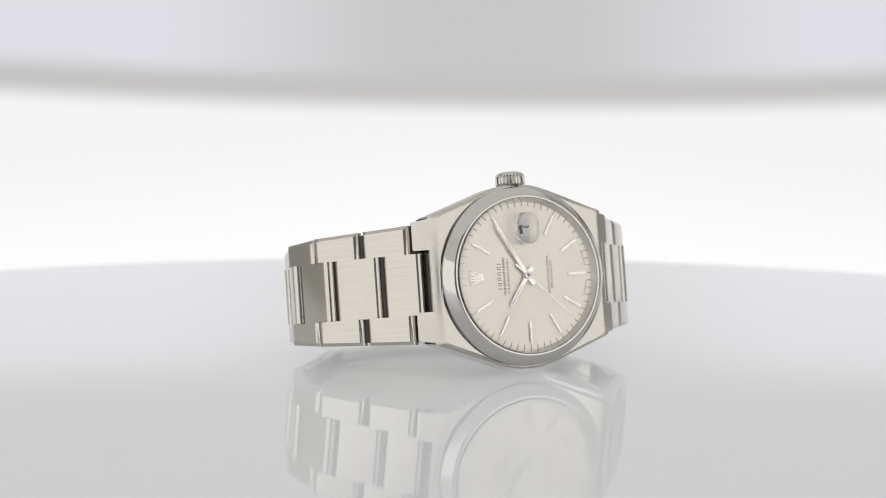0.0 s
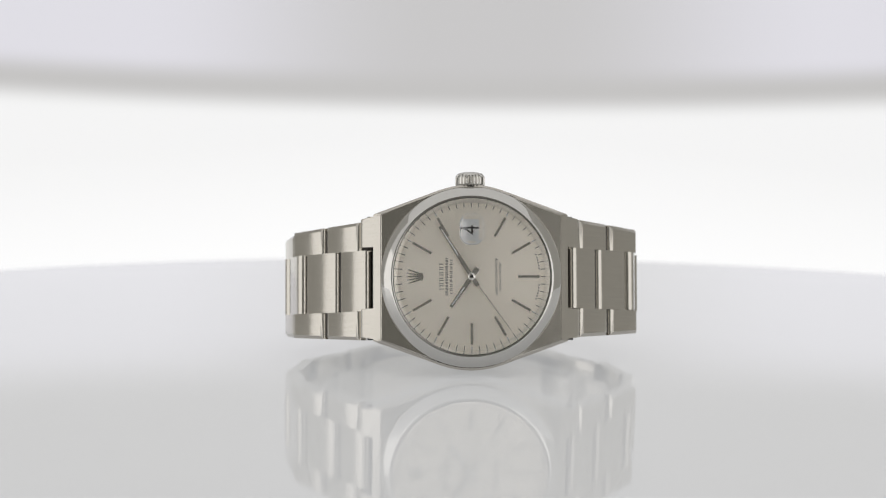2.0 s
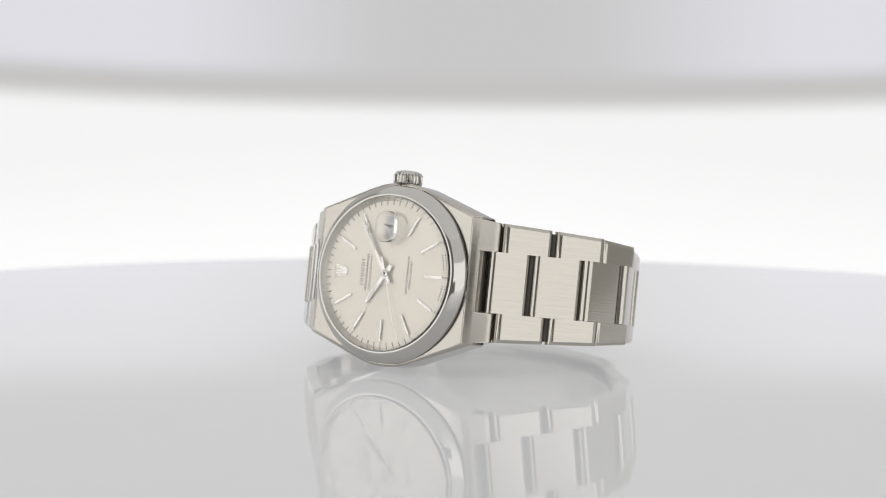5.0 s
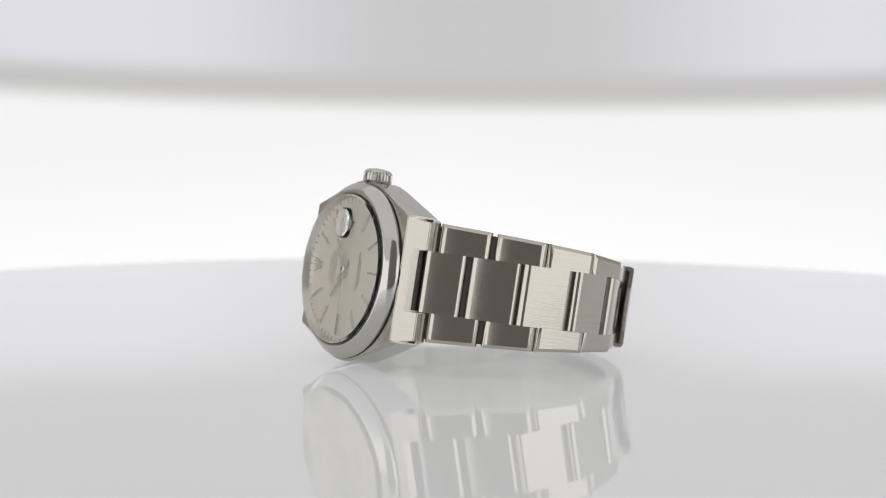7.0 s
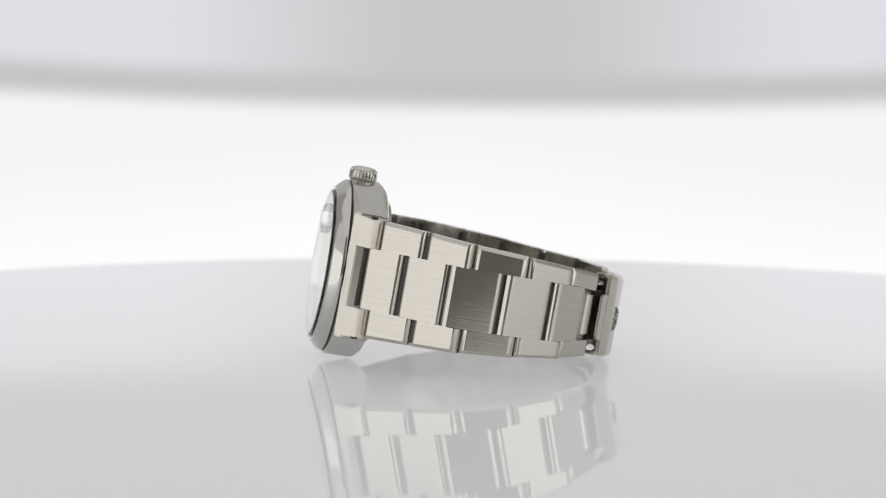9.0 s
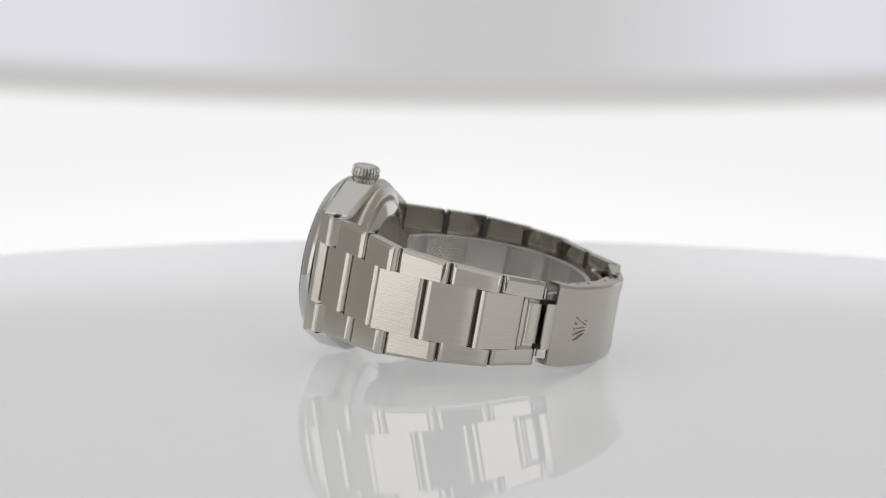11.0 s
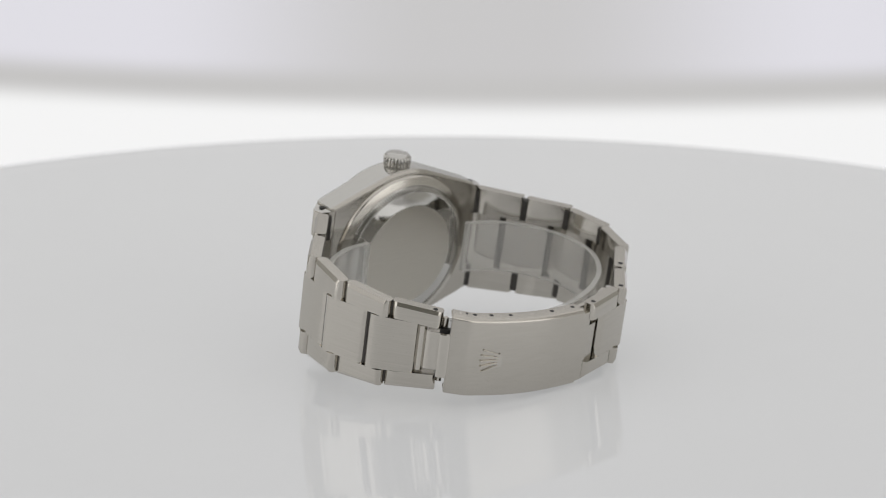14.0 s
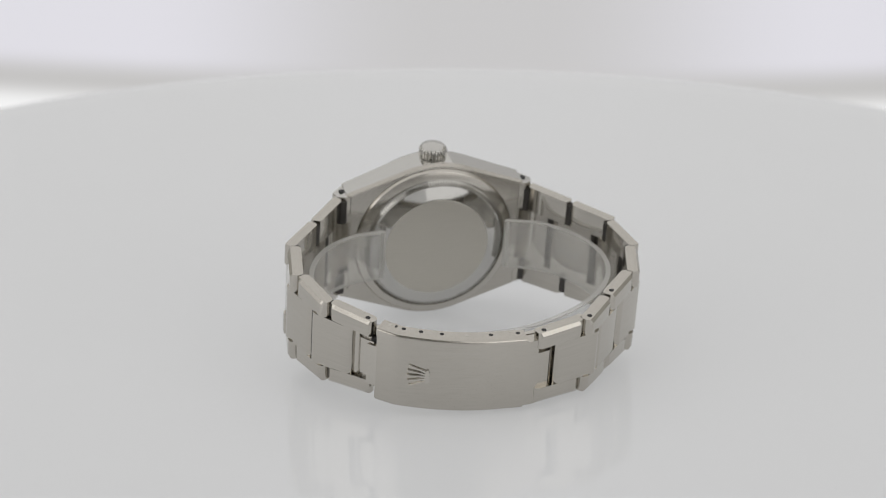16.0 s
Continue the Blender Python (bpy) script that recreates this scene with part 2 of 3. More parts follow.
def wall_arc(name, a0, a1, z0, z1, material, label, category, r=TENT_R):
    steps = max(2, int(abs(a1 - a0) / 6))
    bm = bmesh.new()
    rows = []
    for i in range(steps + 1):
        a = a0 + (a1 - a0) * i / steps
        x, y = azimuth(a, r)
        u, v = azimuth(a, r + 0.01)
        rows.append([bm.verts.new(p) for p in ((x, y, z0), (x, y, z1), (u, v, z1), (u, v, z0))])
    for a, b in zip(rows, rows[1:]):
        for k in range(4):
            bm.faces.new((a[k], b[k], b[(k + 1) % 4], a[(k + 1) % 4]))
    bm.faces.new(rows[0])
    bm.faces.new(rows[-1][::-1])
    bmesh.ops.recalc_face_normals(bm, faces=bm.faces)
    me = bpy.data.meshes.new(name)
    bm.to_mesh(me)
    bm.free()
    me.materials.append(material)
    return tagged(new(name, me), label, category, kind="structure")


def build_tent():
    bm = bmesh.new()
    lathe(bm, [(0, FLOOR_Z), (1.3, FLOOR_Z), (1.3, FLOOR_Z - 0.02), (0, FLOOR_Z - 0.02)], 64, "z")
    me = bpy.data.meshes.new("floor")
    bmesh.ops.recalc_face_normals(bm, faces=bm.faces)
    bm.to_mesh(me)
    bm.free()
    me.materials.append(floor_cloth)
    tagged(new("floor", me), "plain white cloth floor under the turntable", "floor", kind="structure")
    bm = bmesh.new()
    lathe(bm, [(0, TOP_Z), (1.3, TOP_Z), (1.3, TOP_Z + 0.02), (0, TOP_Z + 0.02)], 64, "z")
    me = bpy.data.meshes.new("ceiling")
    bmesh.ops.recalc_face_normals(bm, faces=bm.faces)
    bm.to_mesh(me)
    bm.free()
    me.materials.append(top_cloth)
    tagged(new("ceiling", me), "pale grey lit cloth top of the shooting tent", "ceiling", kind="structure")
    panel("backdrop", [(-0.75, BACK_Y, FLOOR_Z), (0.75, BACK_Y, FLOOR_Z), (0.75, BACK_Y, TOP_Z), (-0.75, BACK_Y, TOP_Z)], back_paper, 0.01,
          "blurred white paper backdrop with painted-in glow and grey header", "backdrop")
    # unseen arcs added round the table; spans and glow set by the steel's reflections
    wall_arc("wall_front", -22, 13, 0.10, TOP_Z, front_cloth, "dim grey cloth wall behind the lens", "wall")
    wall_arc("wall_front_low", -22, 23, FLOOR_Z, 0.099, front_cloth, "dim grey cloth wall below the lens opening", "wall")
    wall_arc("softbox_right", 23.1, 72, FLOOR_Z, SOFTBOX_Z, softbox_cloth, "glowing white softbox cloth beside the turntable", "softbox")
    wall_arc("softbox_left", -94, -22.1, FLOOR_Z, SOFTBOX_Z, softbox_cloth, "glowing white softbox cloth beside the turntable", "softbox")
    wall_arc("softbox_wing_right", 13.1, 23, 0.10, SOFTBOX_Z, softbox_cloth, "glowing white softbox edge above the lens", "softbox")
    # unseen hoods added with a weaker glow, to dim what faces reflect upward
    wall_arc("added_hood_right", 13.1, 72, SOFTBOX_Z + 0.001, TOP_Z, hood_glow, "dim glowing hood added unseen above the softbox", "softbox")
    wall_arc("added_hood_left", -94, -22.1, SOFTBOX_Z + 0.001, TOP_Z, hood_glow, "dim glowing hood added unseen above the softbox", "softbox")
    wall_arc("wall_right", 72.1, 142, FLOOR_Z, TOP_Z, side_cloth, "grey-white cloth side wall of the tent", "wall")
    wall_arc("wall_left", -142, -94.1, FLOOR_Z, TOP_Z, side_cloth, "grey-white cloth side wall of the tent", "wall")


build_tent()


# ---------- turntable
def build_turntable():
    top = new("turntable")
    tagged(top, "glossy white acrylic turntable disc with a rounded rim", "turntable")
    bm = bmesh.new()
    R = 214.0
    rim = [(R - 12 + 12 * math.sin(a), -2.5 + 2.5 * math.cos(a)) for a in [math.pi / 2 * k / 14 for k in range(15)]]
    lathe(bm, [(0, 0), (R - 40, 0)] + rim + [(R - 0.5, -5.0), (0, -5.0)], 192, "z")
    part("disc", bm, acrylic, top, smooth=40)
    bm = bmesh.new()
    lathe(bm, [(0, -5.0), (24, -5.0), (24, -9.0), (0, -9.0)], 48, "z")
    part("hub", bm, floor_cloth, top)
    ped = new("pedestal", None)
    tagged(ped, "plain white pedestal standing under the turntable disc", "pedestal")
    bm = bmesh.new()
    lathe(bm, [(0, -18), (20, -18), (22, -20), (22, FLOOR_Z * 1000), (0, FLOOR_Z * 1000)], 48, "z")
    part("column", bm, floor_cloth, ped)
    bm = bmesh.new()
    bmesh.ops.create_uvsphere(bm, u_segments=32, v_segments=16, radius=8, matrix=Matrix.Translation((0, 0, -16.5)))
    part("ball_joint", bm, floor_cloth, ped)
    return top


turntable = build_turntable()


# ---------- the watch, in its own space: x to six o'clock, y from glass to back, z to the crown
watch = new("wrist_watch")
tagged(watch, "brushed steel wristwatch with silver dial lying on its side", "watch")
DIAL_Y = 0.85


def circle(r, y, n=96):
    return [(r * math.cos(2 * math.pi * i / n), y, r * math.sin(2 * math.pi * i / n)) for i in range(n)]


def polish_flanks(ob):
    """Flanks that face away from the dial are polished, the rest stays brushed."""
    ob.data.materials.append(polished)
    for f in ob.data.polygons:
        if abs(f.normal.y) < 0.3 and abs(f.normal.z) > 0.5:
            f.material_index = 1


def worn(bm, offset=0.14):
    """Break the sharp edges a little, as years of wear do."""
    bmesh.ops.recalc_face_normals(bm, faces=bm.faces)
    bmesh.ops.dissolve_limit(bm, angle_limit=radians(1.5), verts=bm.verts, edges=bm.edges)
    bmesh.ops.bevel(bm, geom=[e for e in bm.edges if e.calc_face_angle(0) > 0.42], offset=offset, segments=2, affect="EDGES")


def build_case():
    bm = bmesh.new()
    pts = circle(17.75, 2.35) + circle(18.3, 2.65) + circle(18.25, 8.2) + circle(17.6, 9.1)
    for sx in (-1, 1):
        for sz in (-1, 1):
            pts += [(sx * 17.7, 2.35, sz * 12.3), (sx * 19.2, 3.6, sz * 12.5), (sx * 18.4, 9.0, sz * 12.3), (sx * 19.2, 8.2, sz * 12.45)]
    hull(bm, pts)
    worn(bm)
    case = part("case", bm, brushed_case, watch, "brushed tonneau steel case with polished flanks", 20)
    polish_flanks(case)
    for sx in (-1, 1):
        for sz in (-1, 1):
            ear = []
            for z in (6.05, 12.45):
                drop = 1.0 if z > 10 else 0.0
                ear += [(sx * 17.0, 2.9, sz * z), (sx * 17.72, 2.37, sz * (z - 0.15 * drop)), (sx * 21.35, 5.4, sz * (z - 0.75 * drop)), (sx * 21.65, 6.1, sz * (z - 0.75 * drop)),
                        (sx * 21.1, 8.0, sz * (z - 0.7 * drop)), (sx * 19.6, 9.0, sz * (z - 0.4 * drop)), (sx * 17.0, 8.8, sz * z)]
            lug_bm = bmesh.new()
            hull(lug_bm, ear)
            worn(lug_bm)
            polish_flanks(part("lug", lug_bm, brushed_case, case, smooth=20))
    for sx in (-1, 1):
        for sz in (-1, 1):
            b = bmesh.new()
            bmesh.ops.create_circle(b, cap_ends=True, radius=0.65, segments=20, matrix=Matrix.Translation((sx * 19.7, 6.2, sz * 12.2)))
            r = bmesh.ops.extrude_face_region(b, geom=list(b.faces))
            bmesh.ops.translate(b, verts=[v for v in r["geom"] if isinstance(v, bmesh.types.BMVert)], vec=(0, 0, -sz * 0.6))
            part("pin_hole", b, recess_black, case, "dark drilled pin hole")
    b = bmesh.new()
    lathe(b, [(17.3, 2.0), (17.72, 2.0), (17.72, 2.5), (17.3, 2.5)], 96)
    part("bezel_gap", b, recess_black, case)
    b = bmesh.new()
    lathe(b, [(17.3, 8.7), (17.2, 9.3), (16.9, 9.7), (15.6, 10.25), (15.35, 10.3), (15.3, 10.0), (14.0, 10.0)], 128)
    back = part("case_back", b, satin, watch, "satin and polished screw-down case back")
    b = bmesh.new()
    lathe(b, [(15.3, 10.0), (15.2, 10.25), (14.6, 10.95), (14.1, 11.0)], 640, teeth=[0, -0.5, -0.5, 0])
    part("knurled_ring", b, polished, back, "finely knurled steel ring", 20)
    b = bmesh.new()
    lathe(b, [(14.3, 10.2), (14.15, 10.95), (13.75, 11.05), (11.45, 11.72), (11.25, 11.76), (0, 11.77)], 128)
    part("back_plate", b, polished, back, "polished bevel round a brushed plate", 12)
    b = bmesh.new()
    lathe(b, [(11.25, 11.76), (11.2, 11.8), (0, 11.81)], 96)
    part("centre_plate", b, plate_steel, back, "brushed flat centre")


def build_bezel():
    bm = bmesh.new()
    lathe(bm, [(15.33, 0.9), (15.33, -0.3), (15.45, -0.44), (15.7, -0.5), (15.95, -0.42), (16.3, -0.12), (16.8, 0.4), (17.2, 0.85), (17.5, 1.22), (17.68, 1.5), (17.75, 1.75), (17.75, 2.05), (17.3, 2.1)], 160)
    part("bezel", bm, polished, watch, "smooth polished domed bezel", 35)
    bm = bmesh.new()
    lathe(bm, [(15.32, -0.46), (15.25, -0.46), (15.1, -0.1), (14.5, 0.82), (15.32, 0.95)], 128)
    part("inner_ring", bm, pale_ring, watch, "polished ring round the dial", 25)


def build_crystal():
    bm = bmesh.new()
    lathe(bm, [(0, -1.05), (14.7, -1.05), (15.1, -0.88), (15.26, -0.7), (15.28, -0.55), (15.28, -0.5), (0, -0.5)], 128)
    cr = part("crystal", bm, crystal_glass, watch, "flat clear crystal", 20)
    cr.visible_shadow = False
    bm = bmesh.new()
    rings = []
    for f, y in [(1.0, -1.06), (1.0, -1.5)] + [(math.cos(a), -1.5 - 0.95 * math.sin(a)) for a in [radians(15 * k) for k in range(1, 6)]]:
        rings.append([bm.verts.new((x * f, y, 9.2 + (z - 9.2) * f)) for x, z in rounded(4.8, 6.2, 2.05, 0, 9.2, 10)])
    for a, b in zip(rings, rings[1:]):
        for i in range(len(a)):
            bm.faces.new((a[i], a[(i + 1) % len(a)], b[(i + 1) % len(a)], b[i]))
    bm.faces.new(rings[0])
    bm.faces.new(rings[-1][::-1])
    lens = part("date_lens", bm, crystal_glass, cr, "rounded magnifying lens over the date", 40)
    lens.visible_shadow = False


def bar(bm, length, w0, w1, y0, y1, start=0.0, bevel=0.06):
    """A flat tapered bar from start along +z."""
    return prism(bm, [(-w0 / 2, start), (w0 / 2, start), (w1 / 2, start + length), (-w1 / 2, start + length)], y0, y1, bevel)


def clock(deg):
    """Turn about the dial's axle; 0 is twelve o'clock, clockwise as one reads the dial."""
    return Matrix.Rotation(radians(deg - 90), 4, "Y")


def text_mesh(words, size, turn, x, z, y, squeeze, material, parent, name, label):
    cu = bpy.data.curves.new(name, "FONT")
    cu.body, cu.size, cu.align_x, cu.align_y, cu.extrude = words, size, "CENTER", "CENTER", 0.012
    tmp = bpy.data.objects.new(name + "_tmp", cu)
    scene.collection.objects.link(tmp)
    bpy.context.view_layer.update()
    me = bpy.data.meshes.new_from_object(tmp.evaluated_get(bpy.context.evaluated_depsgraph_get()))
    bpy.data.objects.remove(tmp)
    # letters stand in the dial's plane, facing -y
    m = Matrix.Translation((x, y, z)) @ Matrix.Rotation(radians(turn), 4, "Y") @ Matrix.Rotation(radians(90), 4, "X") @ Matrix.Diagonal((squeeze, 1, 1, 1))
    me.transform(Matrix.Scale(0.001, 4) @ m)
    me.materials.clear()
    me.materials.append(material)
    ob = new(name, me)
    ob.parent = parent
    tagged(ob, label)
    return ob


SECOND_HAND = []


def build_dial():
    bm = bmesh.new()
    lathe(bm, [(0, DIAL_Y), (15.2, DIAL_Y), (15.2, DIAL_Y + 0.4), (0, DIAL_Y + 0.4)], 128)
    dial = part("dial", bm, dial_metal, watch, "silver sunray dial with baton markers")
    # hour batons; twelve carries the emblem, three the date
    b = bmesh.new()
    bar(b, 4.2, 0.46, 0.46, DIAL_Y - 0.42, DIAL_Y + 0.02, 9.1, 0.1)
    marker = link_mesh("hour_marker", b, mirror)
    for h in range(1, 12):
        if h == 3:
            continue
        ob = new("hour_marker", marker)
        ob.parent = dial
        ob.matrix_basis = clock(h * 30)
    b = bmesh.new()
    bar(b, 1.05, 0.14, 0.14, DIAL_Y - 0.02, DIAL_Y + 0.01, 13.7, 0)
    tick = link_mesh("minute_mark", b, ink, 0)
    for k in range(60):
        ob = new("minute_mark", tick)
        ob.parent = dial
        ob.matrix_basis = clock(k * 6)
    b = bmesh.new()
    for k in range(12):
        if k in (0, 3, 6):
            continue
        p = clock(k * 30) @ Vector((0, 0, 14.0))
        bmesh.ops.create_uvsphere(b, u_segments=8, v_segments=6, radius=0.2, matrix=Matrix.Translation((p.x, DIAL_Y, p.z)))
    part("lume_dots", b, date_white, dial, "pale dots beyond the markers")
    # emblem at twelve as a plain fan of prongs
    b = bmesh.new()
    for k in range(5):
        a = -26 + 13 * k
        q = bmesh.new()
        bar(q, 2.6, 0.34, 0.16, DIAL_Y - 0.25, DIAL_Y + 0.02, 0.0, 0.05)
        bmesh.ops.create_uvsphere(q, u_segments=8, v_segments=6, radius=0.17, matrix=Matrix.Translation((0, DIAL_Y - 0.1, 2.65)))
        me = bpy.data.meshes.new("tmp")
        bmesh.ops.transform(q, matrix=Matrix.Translation((-8.4, 0, 0)) @ Matrix.Rotation(radians(a * 0.72 - 90), 4, "Y") @ Matrix.Translation((0, 0, 1.5)), verts=q.verts)
        q.to_mesh(me)
        q.free()
        b.from_mesh(me)
        bpy.data.meshes.remove(me)
    ring = [(-9.75 + 0.32 * math.cos(a), 0.8 * math.sin(a)) for a in [2 * math.pi * i / 24 for i in range(24)]]
    prism(b, ring, DIAL_Y - 0.28, DIAL_Y + 0.02, 0.08)
    part("emblem", b, mirror, dial, "small polished emblem")
    # unreadable brand lines become bars
    for name, x, w, hgt, n in (("wide_bar", -5.95, 5.3, 0.85, 5), ("long_bar", -4.87, 7.4, 0.52, 12), ("short_bar", -4.0, 6.8, 0.52, 8)):
        b = bmesh.new()
        for i in range(n):
            z = -w / 2 + w * (i + 0.5) / n
            q = w / n * 0.3
            for side in (-1, 1):
                box(b, x - hgt / 2, x + hgt / 2, DIAL_Y - 0.015, DIAL_Y + 0.01, z + side * q - 0.07, z + side * q + 0.07)
        part(name, b, ink, dial, "dark printed bars", 0)
    text_mesh("SUPERLATIVE CHRONOMETER", 0.64, -90, 4.9, 0.0, DIAL_Y - 0.02, 0.86, ink, dial, "upper_print", "fine dark print")
    text_mesh("OFFICIALLY CERTIFIED", 0.64, -90, 5.62, 0.0, DIAL_Y - 0.02, 0.86, ink, dial, "lower_print", "fine dark print")
    for sz in (-1, 1):
        b = bmesh.new()
        for k in range(6):
            a = radians(sz * (7 + 2.4 * k))
            r = 13.35
            box(b, r * math.cos(a) - 0.12, r * math.cos(a) + 0.12, DIAL_Y - 0.015, DIAL_Y + 0.01, r * math.sin(a) - 0.12, r * math.sin(a) + 0.12)
        part("rim_print", b, ink, dial, "tiny dark print at the rim", 0)
    # date
    b = bmesh.new()
    prism(b, rounded(2.3, 3.5, 0.15, 0, 9.2), DIAL_Y - 0.03, DIAL_Y + 0.01)
    win = part("date_window", b, date_white, dial, "pale blue-white date window")
    text_mesh("4", 3.7, -90, 0.0, 9.2, DIAL_Y - 0.05, 0.95, date_ink, win, "date_figure", "black date figure")


def build_hands():
    b = bmesh.new()
    bar(b, 7.2, 0.95, 0.62, DIAL_Y - 0.62, DIAL_Y - 0.42, 0, 0.07)
    bar(b, 2.0, 0.95, 0.95, DIAL_Y - 0.62, DIAL_Y - 0.42, -2.0, 0.07)
    hour = part("hour_hand", b, mirror, watch, "polished baton hour hand")
    hour.matrix_basis = clock(304.5)
    b = bmesh.new()
    bar(b, 4.2, 0.22, 0.22, DIAL_Y - 0.65, DIAL_Y - 0.61, 2.6, 0)
    part("lume_strip", b, date_white, hour, "pale lume strip")
    b = bmesh.new()
    bar(b, 11.6, 0.85, 0.5, DIAL_Y - 0.84, DIAL_Y - 0.68, 0, 0.06)
    bar(b, 2.2, 0.85, 0.85, DIAL_Y - 0.84, DIAL_Y - 0.68, -2.2, 0.06)
    minute = part("minute_hand", b, mirror, watch, "polished baton minute hand")
    minute.matrix_basis = clock(57.5)
    b = bmesh.new()
    bar(b, 6.0, 0.2, 0.2, DIAL_Y - 0.87, DIAL_Y - 0.83, 5.0, 0)
    part("lume_strip", b, date_white, minute, "pale lume strip")
    b = bmesh.new()
    bar(b, 12.9, 0.13, 0.08, DIAL_Y - 0.9, DIAL_Y - 0.84, 0, 0)
    bar(b, 3.4, 0.42, 0.36, DIAL_Y - 0.9, DIAL_Y - 0.84, -3.4, 0)
    lathe(b, [(0, DIAL_Y - 1.0), (0.5, DIAL_Y - 1.0), (0.72, DIAL_Y - 0.9), (0.72, DIAL_Y - 0.7), (0, DIAL_Y - 0.7)], 32)
    sec = part("second_hand", b, mirror, watch, "thin polished second hand with round hub")
    SECOND_HAND.append(sec)
    b = bmesh.new()
    lathe(b, [(0, DIAL_Y - 1.02), (0.3, DIAL_Y - 1.02), (0.3, DIAL_Y - 0.95), (0, DIAL_Y - 0.95)], 24)
    part("hub_hole", b, recess_black, sec, "dark hole in the hub")


def build_crown():
    b = bmesh.new()
    n, depth = 24, 0.5
    rows = [(2.25, 18.25, 0.0), (2.5, 18.3, 0.3), (2.85, 18.5, 1.0), (2.95, 18.75, 1.0), (2.95, 20.0, 1.0), (2.88, 20.25, 0.7), (2.7, 20.5, 0.12), (2.45, 20.8, 0.0),
            (1.7, 21.05, 0.0), (0.8, 21.16, 0.0)]
    rings = []
    for r, z, cut in rows:
        ring = []
        for i in range(n * 8):
            a = 2 * math.pi * i / (n * 8)
            wave = 0.5 - 0.5 * math.cos(a * n)
            rr = r - depth * cut * wave ** 1.6
            ring.append(b.verts.new((rr * math.cos(a), rr * math.sin(a), z)))
        rings.append(ring)
    for p, q in zip(rings, rings[1:]):
        for i in range(len(p)):
            b.faces.new((p[i], p[(i + 1) % len(p)], q[(i + 1) % len(p)], q[i]))
    b.faces.new(rings[0][::-1])
    b.faces.new(rings[-1])
    bmesh.ops.translate(b, verts=b.verts, vec=(0, 4.75, -0.2))
    crown = part("crown", b, polished, watch, "fluted polished winding crown", 40)
    b = bmesh.new()
    lathe(b, [(0, 17.6), (2.35, 17.6), (2.35, 18.3), (0, 18.3)], 40, "z")
    bmesh.ops.translate(b, verts=b.verts, vec=(0, 4.75, -0.2))
    part("collar", b, recess_shade_steel, crown, "collar darkened as shade under the crown")


# bracelet: joints of the outer face in x, y, its half width and that of its middle tongue there
SIX = [((21.9, 7.1), 11.7, 6.0), ((28.8, 15.6), 11.2, 6.0), ((35.3, 24.1), 10.6, 5.95), ((35.9, 35.3), 9.8, 5.85), ((31.5, 45.2), 9.0, 5.7),
       ((23.7, 52.6), 8.2, 4.9)]
TWELVE = [((-21.9, 6.7), 11.7, 6.0), ((-29.0, 15.0), 11.2, 6.0), ((-35.4, 23.4), 10.7, 5.95), ((-36.8, 33.8), 10.0, 5.85), ((-33.2, 43.5), 9.4, 5.6),
          ((-25.5, 51.0), 8.8, 5.2), ((-18.1, 58.4), 8.3, 4.9), ((-7.0, 61.3), 8.0, 4.6)]
HALF, THICK = 2.1, 2.7


def centre_z(x, y):
    """How far the bracelet hangs off the case's middle."""
    six = float(np.interp(y, [7, 24, 35, 45, 60], [0.1, 0.4, 0.6, 0.5, 0.3]))
    twelve = float(np.interp(y, [7, 24, 45, 60], [-0.5, -0.4, -0.2, 0.1]))
    return twelve + (six - twelve) * float(np.interp(x, [-10, 15], [0, 1]))


def plate(bm, u0, u1, v0, v1, w, chamfer=(0.0, 0.0), ends=1.25):
    """A block along u with rounded ends between the lines v0 and v1; chamfer: bevel of the outer edge at either line."""
    prof = [(u0 + ends + ends * math.cos(radians(180 - 15 * k)), -ends + ends * math.sin(radians(15 * k))) for k in range(7)]
    prof += [(u1 - ends + ends * math.cos(radians(90 - 15 * k)), -ends + ends * math.sin(radians(90 - 15 * k))) for k in range(7)]
    prof += [(u1, -THICK + 0.8), (u1 - 0.3, -THICK + 0.2), (u1 - 0.8, -THICK), (u0 + 0.8, -THICK), (u0 + 0.3, -THICK + 0.2), (u0, -THICK + 0.8)]
    c0, c1 = chamfer
    stations = [(v0, c0 * 0.8, 0), (v0, 0, c0)] if c0 else [(v0, 0, 0)]
    stations += [(v1, 0, -c1), (v1, c1 * 0.8, 0)] if c1 else [(v1, 0, 0)]
    rings = [[bm.verts.new((u, w(u, v) + inset, min(n, -drop))) for u, n in prof] for v, drop, inset in stations]
    m = len(prof)
    for a, b in zip(rings, rings[1:]):
        for i in range(m):
            bm.faces.new((a[i], a[(i + 1) % m], b[(i + 1) % m], b[i]))
    bm.faces.new(rings[0])
    bm.faces.new(rings[-1][::-1])


